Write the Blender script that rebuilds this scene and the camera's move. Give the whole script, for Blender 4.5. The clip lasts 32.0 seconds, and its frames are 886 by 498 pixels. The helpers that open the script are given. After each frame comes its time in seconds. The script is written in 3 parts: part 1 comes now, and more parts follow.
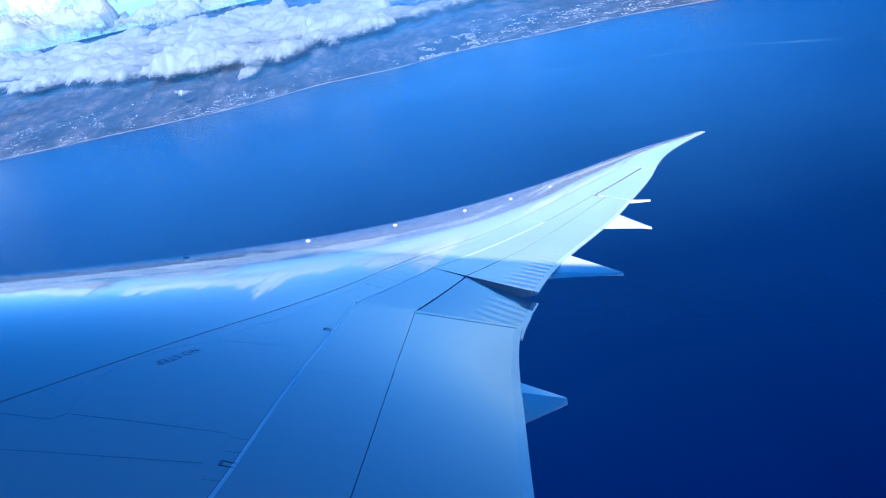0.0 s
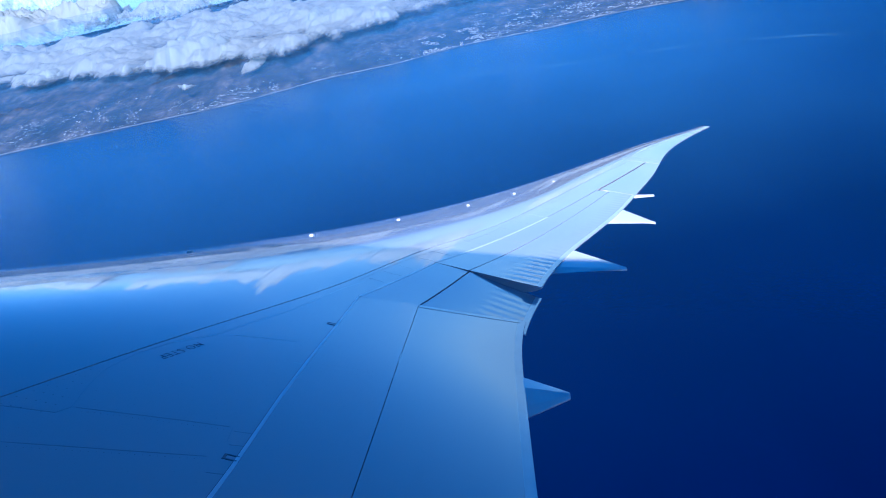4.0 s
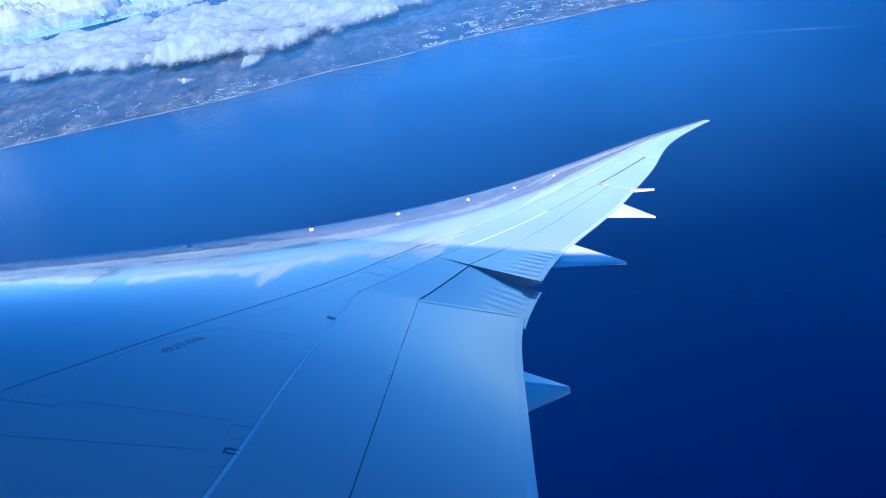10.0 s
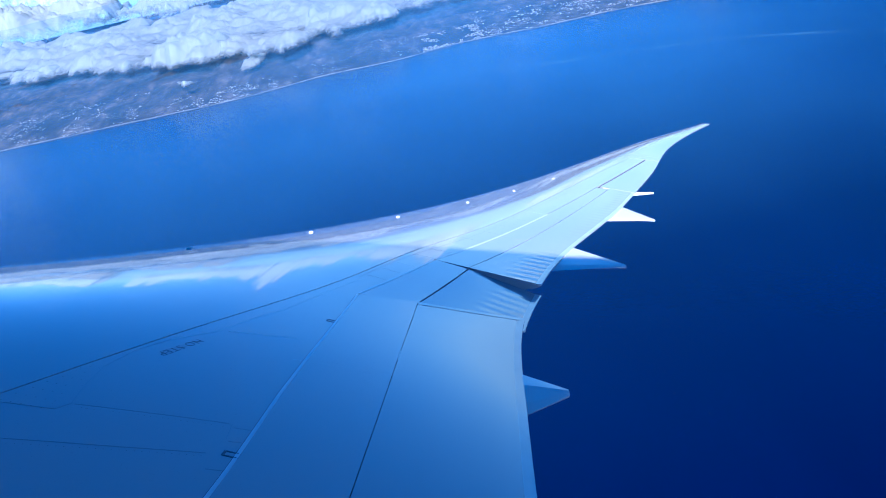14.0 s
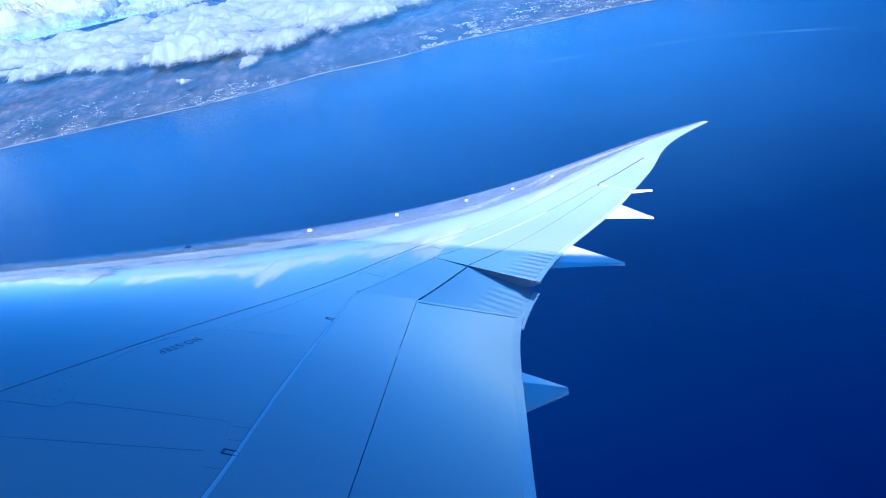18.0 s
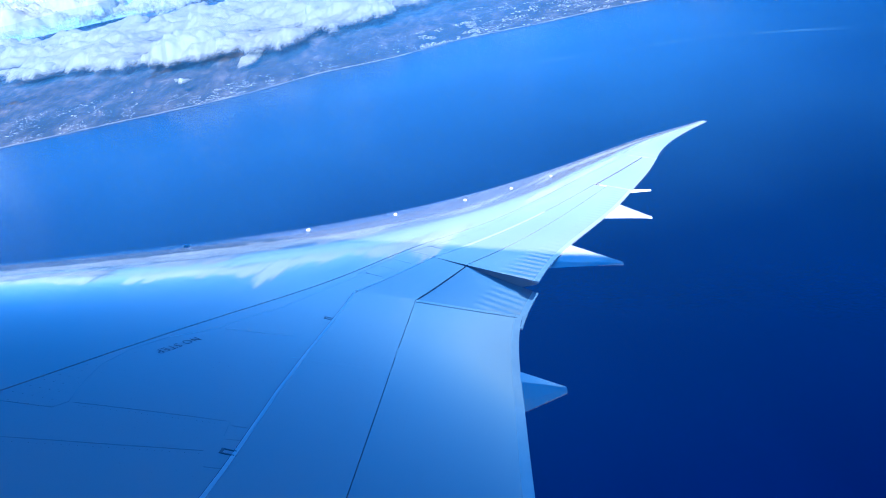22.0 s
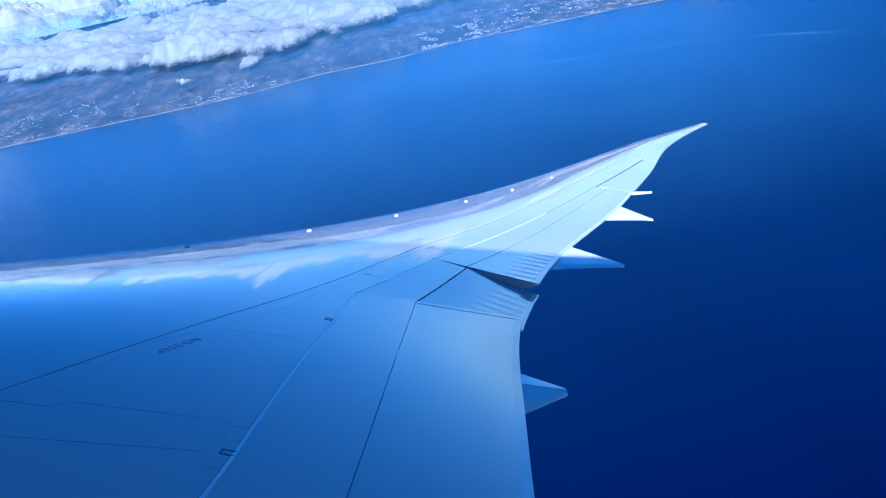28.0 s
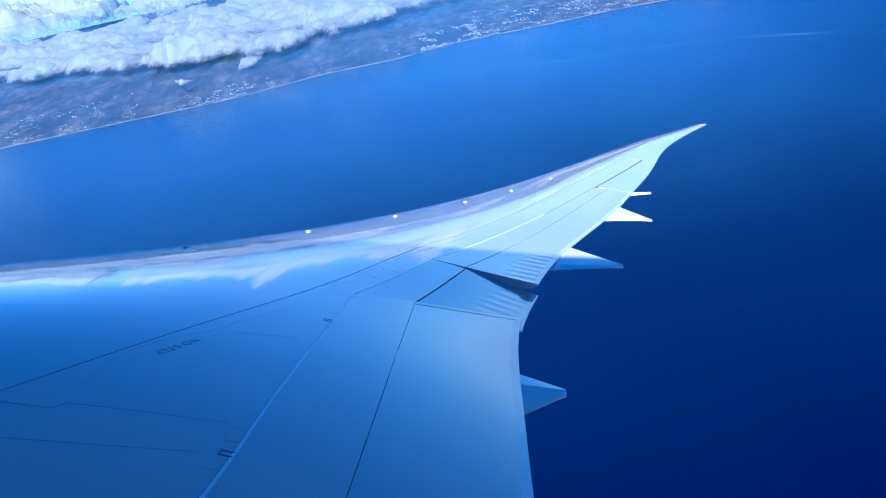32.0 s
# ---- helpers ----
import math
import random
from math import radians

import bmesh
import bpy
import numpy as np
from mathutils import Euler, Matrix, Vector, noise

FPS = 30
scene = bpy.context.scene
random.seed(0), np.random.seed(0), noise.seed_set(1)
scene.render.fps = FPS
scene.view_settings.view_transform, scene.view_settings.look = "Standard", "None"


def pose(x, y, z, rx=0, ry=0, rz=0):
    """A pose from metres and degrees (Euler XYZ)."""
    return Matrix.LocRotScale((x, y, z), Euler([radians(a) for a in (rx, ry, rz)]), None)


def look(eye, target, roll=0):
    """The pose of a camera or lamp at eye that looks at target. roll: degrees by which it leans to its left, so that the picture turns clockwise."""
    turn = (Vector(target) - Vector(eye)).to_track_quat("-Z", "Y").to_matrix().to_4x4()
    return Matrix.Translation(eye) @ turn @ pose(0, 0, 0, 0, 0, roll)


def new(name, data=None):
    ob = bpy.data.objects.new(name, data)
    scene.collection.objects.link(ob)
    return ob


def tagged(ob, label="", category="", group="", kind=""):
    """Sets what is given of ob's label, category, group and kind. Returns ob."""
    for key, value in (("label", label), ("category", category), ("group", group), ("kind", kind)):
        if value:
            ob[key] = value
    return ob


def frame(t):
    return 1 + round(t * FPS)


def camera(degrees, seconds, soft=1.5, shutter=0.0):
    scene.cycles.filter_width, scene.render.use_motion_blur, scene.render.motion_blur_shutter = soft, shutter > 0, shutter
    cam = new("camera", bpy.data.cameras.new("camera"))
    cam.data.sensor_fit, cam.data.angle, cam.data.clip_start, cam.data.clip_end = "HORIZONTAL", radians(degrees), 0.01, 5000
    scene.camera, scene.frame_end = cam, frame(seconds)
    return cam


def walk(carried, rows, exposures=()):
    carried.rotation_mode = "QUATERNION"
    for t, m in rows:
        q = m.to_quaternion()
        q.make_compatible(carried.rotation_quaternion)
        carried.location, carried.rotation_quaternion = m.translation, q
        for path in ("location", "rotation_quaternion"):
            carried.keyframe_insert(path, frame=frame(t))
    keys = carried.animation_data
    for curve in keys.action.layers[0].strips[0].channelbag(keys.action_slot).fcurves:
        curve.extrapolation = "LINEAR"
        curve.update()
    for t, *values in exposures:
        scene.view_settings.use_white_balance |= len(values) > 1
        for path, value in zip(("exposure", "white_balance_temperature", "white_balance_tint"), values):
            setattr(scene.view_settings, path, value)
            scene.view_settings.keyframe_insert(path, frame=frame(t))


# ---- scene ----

# An airliner in a banked turn over a bay: x aft, y outboard, z up in the aircraft's own frame, the camera at a cabin window.
CAM = camera(66, 32.0, soft=1.0)
HIGH = 320.0          # height of the window above the sea; sea, land and clouds are built to that scale
TURN = [  # seconds, degrees of pitch, yaw and roll of the hand-held camera
    (0, 1.15, 0.00, -0.10), (0.5, 1.33, -0.02, -0.12), (1, 1.44, 0.02, -0.12), (1.5, 1.43, 0.10, -0.04),
    (2, 1.33, 0.15, -0.03), (2.5, 1.13, 0.18, -0.04), (3, 0.91, 0.21, -0.02), (3.5, 0.69, 0.25, -0.02),
    (5.5, 0.79, 0.32, 0.07), (6, 0.71, 0.31, 0.02), (6.5, 0.58, 0.30, -0.02), (7, 0.47, 0.29, 0.01),
    (7.5, 0.42, 0.27, 0.08), (8, 0.41, 0.26, 0.09), (8.5, 0.41, 0.26, 0.04), (9, 0.36, 0.28, -0.03),
    (9.5, 0.29, 0.29, -0.03), (10, 0.21, 0.27, -0.00), (10.5, 0.11, 0.24, 0.01), (11, 0.07, 0.24, 0.03),
    (11.5, 0.09, 0.25, 0.04), (12, 0.12, 0.25, 0.02), (12.5, 0.16, 0.25, -0.01), (13, 0.23, 0.27, 0.05),
    (13.5, 0.39, 0.25, 0.10), (14, 0.47, 0.23, 0.10), (14.5, 0.39, 0.17, 0.03), (16.5, 0.32, 0.13, 0.06),
    (17, 0.46, 0.13, 0.06), (17.5, 0.46, 0.13, 0.01), (18, 0.28, 0.13, 0.02), (18.5, 0.04, 0.11, 0.06),
    (19, -0.02, 0.08, 0.03), (19.5, 0.09, 0.06, 0.02), (20, 0.22, 0.05, 0.04), (20.5, 0.28, 0.05, 0.11),
    (21, 0.31, 0.03, 0.08), (21.5, 0.30, 0.02, 0.07), (22, 0.25, 0.02, 0.02), (22.5, 0.18, 0.02, -0.01),
    (23, 0.01, 0.01, -0.01), (23.5, -0.10, 0.01, -0.01), (24, -0.04, 0.03, -0.01), (24.5, 0.15, 0.05, 0.03),
    (25, 0.29, 0.04, 0.08), (25.5, 0.33, 0.03, 0.15), (27.5, 0.30, 0.08, 0.26), (28, 0.37, 0.08, 0.26),
    (28.5, 0.43, 0.07, 0.24), (29, 0.47, 0.07, 0.18), (29.5, 0.47, 0.07, 0.17), (30, 0.44, 0.07, 0.21),
    (30.5, 0.43, 0.07, 0.24), (31, 0.40, 0.05, 0.27), (31.5, 0.38, 0.03, 0.23), (32, 0.43, 0.00, 0.22),
]


def held(t_pitch, t_yaw, t_roll):
    return pose(0, 0, 0, 86, 0, 0) @ pose(0, 0, 0, t_pitch, t_yaw, t_roll)


# attitude of the aircraft: where the camera looks in the world at 20 s, against where it looks in the aircraft
LEVEL = Matrix.Translation((0, 0, HIGH)) @ pose(0, 0, 0, 62.9, 0, 0) @ pose(0, 0, 0, 0, 0, -11.5)
CRAFT = LEVEL @ held(0.22, 0.05, 0.04).inverted()
EXPOSE = [(t, e - .08, 4420, 11) for t, e in ((0, 1.6), (1, 1.55), (2, 1.4), (3.5, 1.3), (6, 1.3), (9, 1.5), (14, 1.5), (17, 1.68), (22, 1.8), (25, 1.62), (28, 1.48), (32, 1.5))]
walk(CAM, [(t, CRAFT @ held(a, b, c)) for t, a, b, c in TURN], EXPOSE)

# ---- sky and sun ----
SUN_WAY = (CRAFT.to_3x3() @ Vector((0.0, -math.cos(radians(13.2)), math.sin(radians(13.2))))).normalized()
world = bpy.data.worlds.new("sky")
world.use_nodes = True
scene.world = world
wn = world.node_tree.nodes
sky = wn.new("ShaderNodeTexSky")
sky.sky_type = "NISHITA"
sky.sun_disc = False
sky.sun_elevation = math.asin(SUN_WAY.z)
sky.sun_rotation = math.atan2(SUN_WAY.x, SUN_WAY.y)
sky.altitude = 5500
sky.air_density, sky.dust_density, sky.ozone_density = 1.0, 0.25, 4.5
wn["Background"].inputs["Strength"].default_value = 0.057
deep = wn.new("ShaderNodeHueSaturation")
deep.inputs["Saturation"].default_value = 1.2
world.node_tree.links.new(sky.outputs[0], deep.inputs["Color"])
world.node_tree.links.new(deep.outputs[0], wn["Background"].inputs["Color"])
sun = new("sun", bpy.data.lights.new("sun", "SUN"))
sun.data.energy, sun.data.angle, sun.data.color = 3.9, radians(0.55), (1.0, 0.81, 0.64)
sun.matrix_world = look((0, 0, 900), Vector((0, 0, 900)) - SUN_WAY)


# ---- materials ----
def material(name, colour, rough=0.5, metal=0.0):
    m = bpy.data.materials.new(name)
    m.use_nodes = True
    b = m.node_tree.nodes["Principled BSDF"]
    b.inputs["Base Color"].default_value = (*colour, 1)
    b.inputs["Roughness"].default_value = rough
    b.inputs["Metallic"].default_value = metal
    return m


def node(m, kind, **values):
    n = m.node_tree.nodes.new(kind)
    for key, value in values.items():
        n.inputs[key.replace("_", " ")].default_value = value
    return n


def link(m, a, b):
    m.node_tree.links.new(a, b)


def grain(m, scale, detail, stops, target="Base Color", where="Object", stretch=(1, 1, 1)):
    """Noise through a colour ramp into an input of the Principled shader; returns the noise's output."""
    c = m.node_tree.nodes.new("ShaderNodeTexCoord")
    mp = node(m, "ShaderNodeMapping", Scale=stretch)
    n = node(m, "ShaderNodeTexNoise", Scale=scale, Detail=detail, Roughness=0.6)
    r = m.node_tree.nodes.new("ShaderNodeValToRGB")
    r.color_ramp.interpolation = "LINEAR"
    while len(r.color_ramp.elements) < len(stops):
        r.color_ramp.elements.new(0.5)
    for e, (p, col) in zip(r.color_ramp.elements, stops):
        e.position, e.color = p, (*col, 1)
    link(m, c.outputs[where], mp.inputs[0])
    link(m, mp.outputs[0], n.inputs["Vector"])
    link(m, n.outputs[0], r.inputs[0])
    if target:
        link(m, r.outputs[0], m.node_tree.nodes["Principled BSDF"].inputs[target])
    return n, r


def relief(m, scale, strength, distance, detail=4, stretch=(1, 1, 1), where="Object"):
    c = m.node_tree.nodes.new("ShaderNodeTexCoord")
    mp = node(m, "ShaderNodeMapping", Scale=stretch)
    n = node(m, "ShaderNodeTexNoise", Scale=scale, Detail=detail)
    b = node(m, "ShaderNodeBump", Strength=strength, Distance=distance)
    link(m, c.outputs[where], mp.inputs[0])
    link(m, mp.outputs[0], n.inputs["Vector"])
    link(m, n.outputs[0], b.inputs["Height"])
    link(m, b.outputs[0], m.node_tree.nodes["Principled BSDF"].inputs["Normal"])


def patches(m, scale, low, high):
    """Broad darker and paler patches over the base colour."""
    b = m.node_tree.nodes["Principled BSDF"].inputs["Base Color"]
    was = b.links[0].from_socket
    c = m.node_tree.nodes.new("ShaderNodeTexCoord")
    n = node(m, "ShaderNodeTexNoise", Scale=scale, Detail=3.0)
    r = m.node_tree.nodes.new("ShaderNodeMapRange")
    r.inputs["From Min"].default_value, r.inputs["From Max"].default_value = 0.38, 0.62
    r.inputs["To Min"].default_value, r.inputs["To Max"].default_value = low, high
    x = m.node_tree.nodes.new("ShaderNodeVectorMath")
    x.operation = "SCALE"
    link(m, c.outputs["Object"], n.inputs["Vector"])
    link(m, n.outputs[0], r.inputs["Value"])
    link(m, was, x.inputs[0])
    link(m, r.outputs[0], x.inputs["Scale"])
    link(m, x.outputs[0], b)


def gloss(m, weight=1.0, rough=0.04):
    b = m.node_tree.nodes["Principled BSDF"]
    b.inputs["Specular IOR Level"].default_value = 0.15
    b.inputs["Coat Weight"].default_value, b.inputs["Coat Roughness"].default_value = weight, rough


def paint(name, low, high, rough, coat=1.0):
    m = material(name, high, rough)
    grain(m, 0.6, 1, ((0.0, low), (1.0, high)), stretch=(0.5, 1, 1))
    grain(m, 70.0, 3, ((0.0, (rough * 0.9,) * 3), (1.0, (rough * 1.15,) * 3)), "Roughness")
    relief(m, 160.0, 0.03, 0.001, 2)
    gloss(m, coat)
    return m


WING_GREY = paint("wing_grey_paint", (0.385, 0.37, 0.385), (0.43, 0.415, 0.43), 0.25)
PANEL_GREY = paint("panel_grey_paint", (0.395, 0.38, 0.395), (0.44, 0.425, 0.44), 0.28)
WHITE = paint("white_fairing_paint", (0.84, 0.83, 0.81), (0.89, 0.88, 0.86), 0.45, 0.7)
FLAP_GREY = material("flap_grey_paint", (0.46, 0.49, 0.52), 0.25)
grain(FLAP_GREY, 0.6, 1, ((0.0, (0.385, 0.37, 0.385)), (1.0, (0.43, 0.415, 0.43))), stretch=(0.5, 1, 1))
rib_at = FLAP_GREY.node_tree.nodes.new("ShaderNodeTexCoord")
ribs = node(FLAP_GREY, "ShaderNodeTexWave", Scale=1.5, Distortion=0.6, Detail=1.0)
ribs.bands_direction = "Y"
rib_bump = node(FLAP_GREY, "ShaderNodeBump", Strength=1.0, Distance=0.003)
link(FLAP_GREY, rib_at.outputs["Object"], ribs.inputs["Vector"])
rib_zone = FLAP_GREY.node_tree.nodes.new("ShaderNodeAttribute")
rib_zone.attribute_name = "chord"
rib_some = node(FLAP_GREY, "ShaderNodeTexNoise", Scale=1.1, Detail=2.0)
rib_a = FLAP_GREY.node_tree.nodes.new("ShaderNodeMapRange")
rib_a.interpolation_type = "SMOOTHSTEP"
rib_a.inputs["From Min"].default_value, rib_a.inputs["From Max"].default_value = 0.35, 0.75
rib_b, rib_c = (FLAP_GREY.node_tree.nodes.new("ShaderNodeMath") for _ in range(2))
rib_b.operation = rib_c.operation = "MULTIPLY"
link(FLAP_GREY, rib_zone.outputs["Fac"], rib_a.inputs["Value"])
link(FLAP_GREY, rib_a.outputs[0], rib_b.inputs[0])
link(FLAP_GREY, rib_some.outputs[0], rib_b.inputs[1])
link(FLAP_GREY, rib_at.outputs["Object"], rib_some.inputs["Vector"])
link(FLAP_GREY, rib_b.outputs[0], rib_c.inputs[0])
link(FLAP_GREY, ribs.outputs["Fac"], rib_c.inputs[1])
link(FLAP_GREY, rib_c.outputs[0], rib_bump.inputs["Height"])
link(FLAP_GREY, rib_bump.outputs[0], FLAP_GREY.node_tree.nodes["Principled BSDF"].inputs["Normal"])
link(FLAP_GREY, rib_bump.outputs[0], FLAP_GREY.node_tree.nodes["Principled BSDF"].inputs["Coat Normal"])
gloss(FLAP_GREY)
CORE = material("dark_primer", (0.035, 0.04, 0.055), 0.7)
SEAL = material("grey_sealant", (0.24, 0.26, 0.28), 0.5)
FAINT = material("painted_over_sealant", (0.28, 0.295, 0.32), 0.4)
# lighter paint stands in for the brighter reflection along the flap edges
EDGE_SHEEN = material("edge_sheen_paint", (0.56, 0.58, 0.60), 0.5)
grain(EDGE_SHEEN, 2.0, 4, ((0.3, (0.50, 0.52, 0.54)), (0.7, (0.60, 0.62, 0.64))))
MARK = material("dark_stencil_paint", (0.12, 0.13, 0.17), 0.5)
RIVET = material("dull_rivet_metal", (0.16, 0.175, 0.20), 0.5)
# the seal's pale colour stands in for the sky that it mirrors
SEAL_SHEEN = material("seal_strip_sheen", (0.76, 0.77, 0.78), 0.45)
PALE = material("pale_seam_tone", (0.58, 0.60, 0.62), 0.5)
gloss(PALE)
gloss(SEAL_SHEEN)
gloss(EDGE_SHEEN)

WATER = material("sea_water", (0.001, 0.008, 0.035), 0.25)
WATER.node_tree.nodes["Principled BSDF"].inputs["IOR"].default_value = 1.33
grain(WATER, 0.0035, 5, ((0.3, (0.0005, 0.0030, 0.039)), (0.7, (0.0010, 0.0054, 0.056))), stretch=(1, 0.45, 1))
relief(WATER, 0.35, 0.25, 0.5, 5)

LAND = material("dry_hillside", (0.16, 0.12, 0.09), 0.9)
earth_noise, _ = grain(LAND, 0.03, 10, ((0.36, (0.010, 0.013, 0.015)), (0.47, (0.026, 0.025, 0.025)), (0.55, (0.056, 0.047, 0.043)), (0.66, (0.118, 0.098, 0.082))), stretch=(1, 0.5, 1))
patches(LAND, 0.007, 0.45, 1.5)
relief(LAND, 0.06, 0.8, 3, 8, (1, 0.5, 1))
earth_noise.inputs["Roughness"].default_value = 0.76
ROADS = material("pale_road", (0.15, 0.145, 0.135), 0.9)
grain(ROADS, 0.08, 3, ((0.4, (0.035, 0.036, 0.032)), (0.6, (0.085, 0.083, 0.075))))
SAND = material("beach_sand", (0.36, 0.31, 0.25), 0.9)
grain(SAND, 0.016, 6, ((0.38, (0.025, 0.025, 0.022)), (0.62, (0.27, 0.25, 0.22))))
FOAM = material("surf_foam", (0.14, 0.145, 0.15), 0.7)
# blue tint of the sheets that paint distance haze over land and sea
HAZE = material("haze_sheet_tint", (0.15, 0.465, 1.0), 1.0)
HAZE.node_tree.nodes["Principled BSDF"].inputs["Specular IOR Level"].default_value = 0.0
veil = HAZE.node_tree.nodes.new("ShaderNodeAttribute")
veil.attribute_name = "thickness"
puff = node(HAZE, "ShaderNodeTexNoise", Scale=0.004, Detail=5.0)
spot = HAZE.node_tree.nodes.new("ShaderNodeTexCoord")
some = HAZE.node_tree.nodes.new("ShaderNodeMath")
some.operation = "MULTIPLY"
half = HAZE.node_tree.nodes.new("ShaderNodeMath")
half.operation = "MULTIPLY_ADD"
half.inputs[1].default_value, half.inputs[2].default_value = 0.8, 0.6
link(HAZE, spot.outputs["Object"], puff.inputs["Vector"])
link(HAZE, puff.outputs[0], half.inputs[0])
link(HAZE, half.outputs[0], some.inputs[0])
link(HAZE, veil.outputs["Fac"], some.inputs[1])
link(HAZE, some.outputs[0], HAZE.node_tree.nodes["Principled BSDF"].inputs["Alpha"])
HOUSE = material("pale_town_walls", (0.26, 0.25, 0.23), 0.7)
house_shade = HOUSE.node_tree.nodes.new("ShaderNodeNewGeometry")
house_ramp = HOUSE.node_tree.nodes.new("ShaderNodeValToRGB")
house_ramp.color_ramp.elements[0].color, house_ramp.color_ramp.elements[1].color = (0.035, 0.033, 0.03, 1), (0.46, 0.45, 0.43, 1)
link(HOUSE, house_shade.outputs["Random Per Island"], house_ramp.inputs[0])
link(HOUSE, house_ramp.outputs[0], HOUSE.node_tree.nodes["Principled BSDF"].inputs["Base Color"])
CLOUD = material("cloud_white", (0.55, 0.555, 0.56), 1.0)
CLOUD.node_tree.nodes["Principled BSDF"].inputs["Specular IOR Level"].default_value = 0.0
thin = CLOUD.node_tree.nodes.new("ShaderNodeAttribute")
thin.attribute_name = "thickness"
tex = node(CLOUD, "ShaderNodeTexNoise", Scale=0.045, Detail=7.0, Roughness=0.7)
where = CLOUD.node_tree.nodes.new("ShaderNodeTexCoord")
mix = CLOUD.node_tree.nodes.new("ShaderNodeMath")
mix.operation = "MULTIPLY_ADD"
mix.inputs[1].default_value = 2.4
mix.use_clamp = True
less = CLOUD.node_tree.nodes.new("ShaderNodeMath")
less.operation = "MULTIPLY_ADD"
less.inputs[1].default_value, less.inputs[2].default_value = 1.8, -1.3
solid, glow, pale, clear, veiled = (CLOUD.node_tree.nodes.new("ShaderNode" + k) for k in ("BsdfDiffuse", "BsdfTranslucent", "MixShader", "BsdfTransparent", "MixShader"))
solid.inputs[0].default_value = glow.inputs[0].default_value = (0.65, 0.715, 0.715, 1)
pale.inputs[0].default_value = 0.6
link(CLOUD, where.outputs["Object"], tex.inputs["Vector"])
link(CLOUD, tex.outputs[0], less.inputs[0])
link(CLOUD, thin.outputs["Fac"], mix.inputs[0])
link(CLOUD, less.outputs[0], mix.inputs[2])
link(CLOUD, solid.outputs[0], pale.inputs[1])
link(CLOUD, glow.outputs[0], pale.inputs[2])
link(CLOUD, mix.outputs[0], veiled.inputs[0])
link(CLOUD, clear.outputs[0], veiled.inputs[1])
link(CLOUD, pale.outputs[0], veiled.inputs[2])
link(CLOUD, veiled.outputs[0], CLOUD.node_tree.nodes["Material Output"].inputs[0])
# brighter copy of the cloud colour, so far clouds look more strongly sunlit
CLOUD_BRIGHT = CLOUD.copy()
CLOUD_BRIGHT.name = "brightened_cloud_white"
for n in CLOUD_BRIGHT.node_tree.nodes:
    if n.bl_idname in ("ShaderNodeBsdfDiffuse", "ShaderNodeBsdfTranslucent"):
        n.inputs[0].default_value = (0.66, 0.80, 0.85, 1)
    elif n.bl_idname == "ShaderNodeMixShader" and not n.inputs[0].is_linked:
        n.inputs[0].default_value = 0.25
SLICK = material("pale_foam_line", (0.10, 0.24, 0.40), 0.6)
lines_n, lines_r = grain(SLICK, 0.02, 6, ((0.40, (0, 0, 0)), (0.70, (0.42, 0.42, 0.42))), "Alpha", stretch=(0.35, 1, 1))
LENS = material("tinted_light_lens", (0.05, 0.07, 0.10), 0.05)


# ---- building helpers ----
def mesh_of(name, verts, faces, mat, smooth=True):
    me = bpy.data.meshes.new(name)
    me.from_pydata([tuple(v) for v in verts], [], faces)
    me.materials.append(mat)
    if smooth:
        me.polygons.foreach_set("use_smooth", [True] * len(me.polygons))
    me.update()
    return me


def piece(name, verts, faces, mat, parent=None, label="", smooth=True):
    ob = new(name, mesh_of(name, verts, faces, mat, smooth))
    if parent:
        ob.parent = parent
    return tagged(ob, label)


def spline(xs, ys):
    """A natural cubic spline through the knots, as a function."""
    xs, ys = np.array(xs, float), np.array(ys, float)
    n, h = len(xs), np.diff(xs)
    a = np.eye(n)
    b = np.zeros(n)
    for i in range(1, n - 1):
        a[i, i - 1:i + 2] = h[i - 1], 2 * (h[i - 1] + h[i]), h[i]
        b[i] = 6 * ((ys[i + 1] - ys[i]) / h[i] - (ys[i] - ys[i - 1]) / h[i - 1])
    m = np.linalg.solve(a, b)

    def at(v):
        v = np.asarray(v, float)
        i = np.clip(np.searchsorted(xs, v) - 1, 0, n - 2)
        u, w = xs[i + 1] - v, v - xs[i]
        return (m[i] * u ** 3 + m[i + 1] * w ** 3) / (6 * h[i]) + (ys[i] / h[i] - m[i] * h[i] / 6) * u + (ys[i + 1] / h[i] - m[i + 1] * h[i] / 6) * w
    return at


# ---- the wing's shape ----
LE_RISE = np.polyfit([-3, 4, 7.4, 9.3, 11.1, 13, 14.9, 16.6, 18.4, 22.3, 24.5, 26.2, 27.2],
                     [-1.459, -.969, -.814, -.692, -.52, -.265, .07, .431, .862, 1.878, 2.47, 2.956, 3.274], 6)
TE_RISE = np.polyfit([-3, 4.1, 7.9, 9.5, 12, 14.9, 19.4, 22.3, 25, 27.2], [-2.2, -1.68, -1.27, -.95, -.5, .0, 1.13, 1.93, 2.68, 3.28], 5)
te_line = spline([-3, 2, 3.9, 5.34, 6.77, 7.7, 8.86, 10.44, 12.74, 14.87, 16.32, 19.29, 20.78, 22.39, 24.48, 27.25],
                 [.30, .45, .54, .64, .76, .91, 1.21, 1.74, 2.81, 3.86, 4.52, 5.89, 6.51, 7.28, 8.55, 10.45])


def le_line(y):
    y = np.asarray(y, float)
    return np.where(y < 22.3, -10.76 + .7359 * y, 5.65 + .7359 * (y - 22.3) + .033 * (y - 22.3) ** 2)


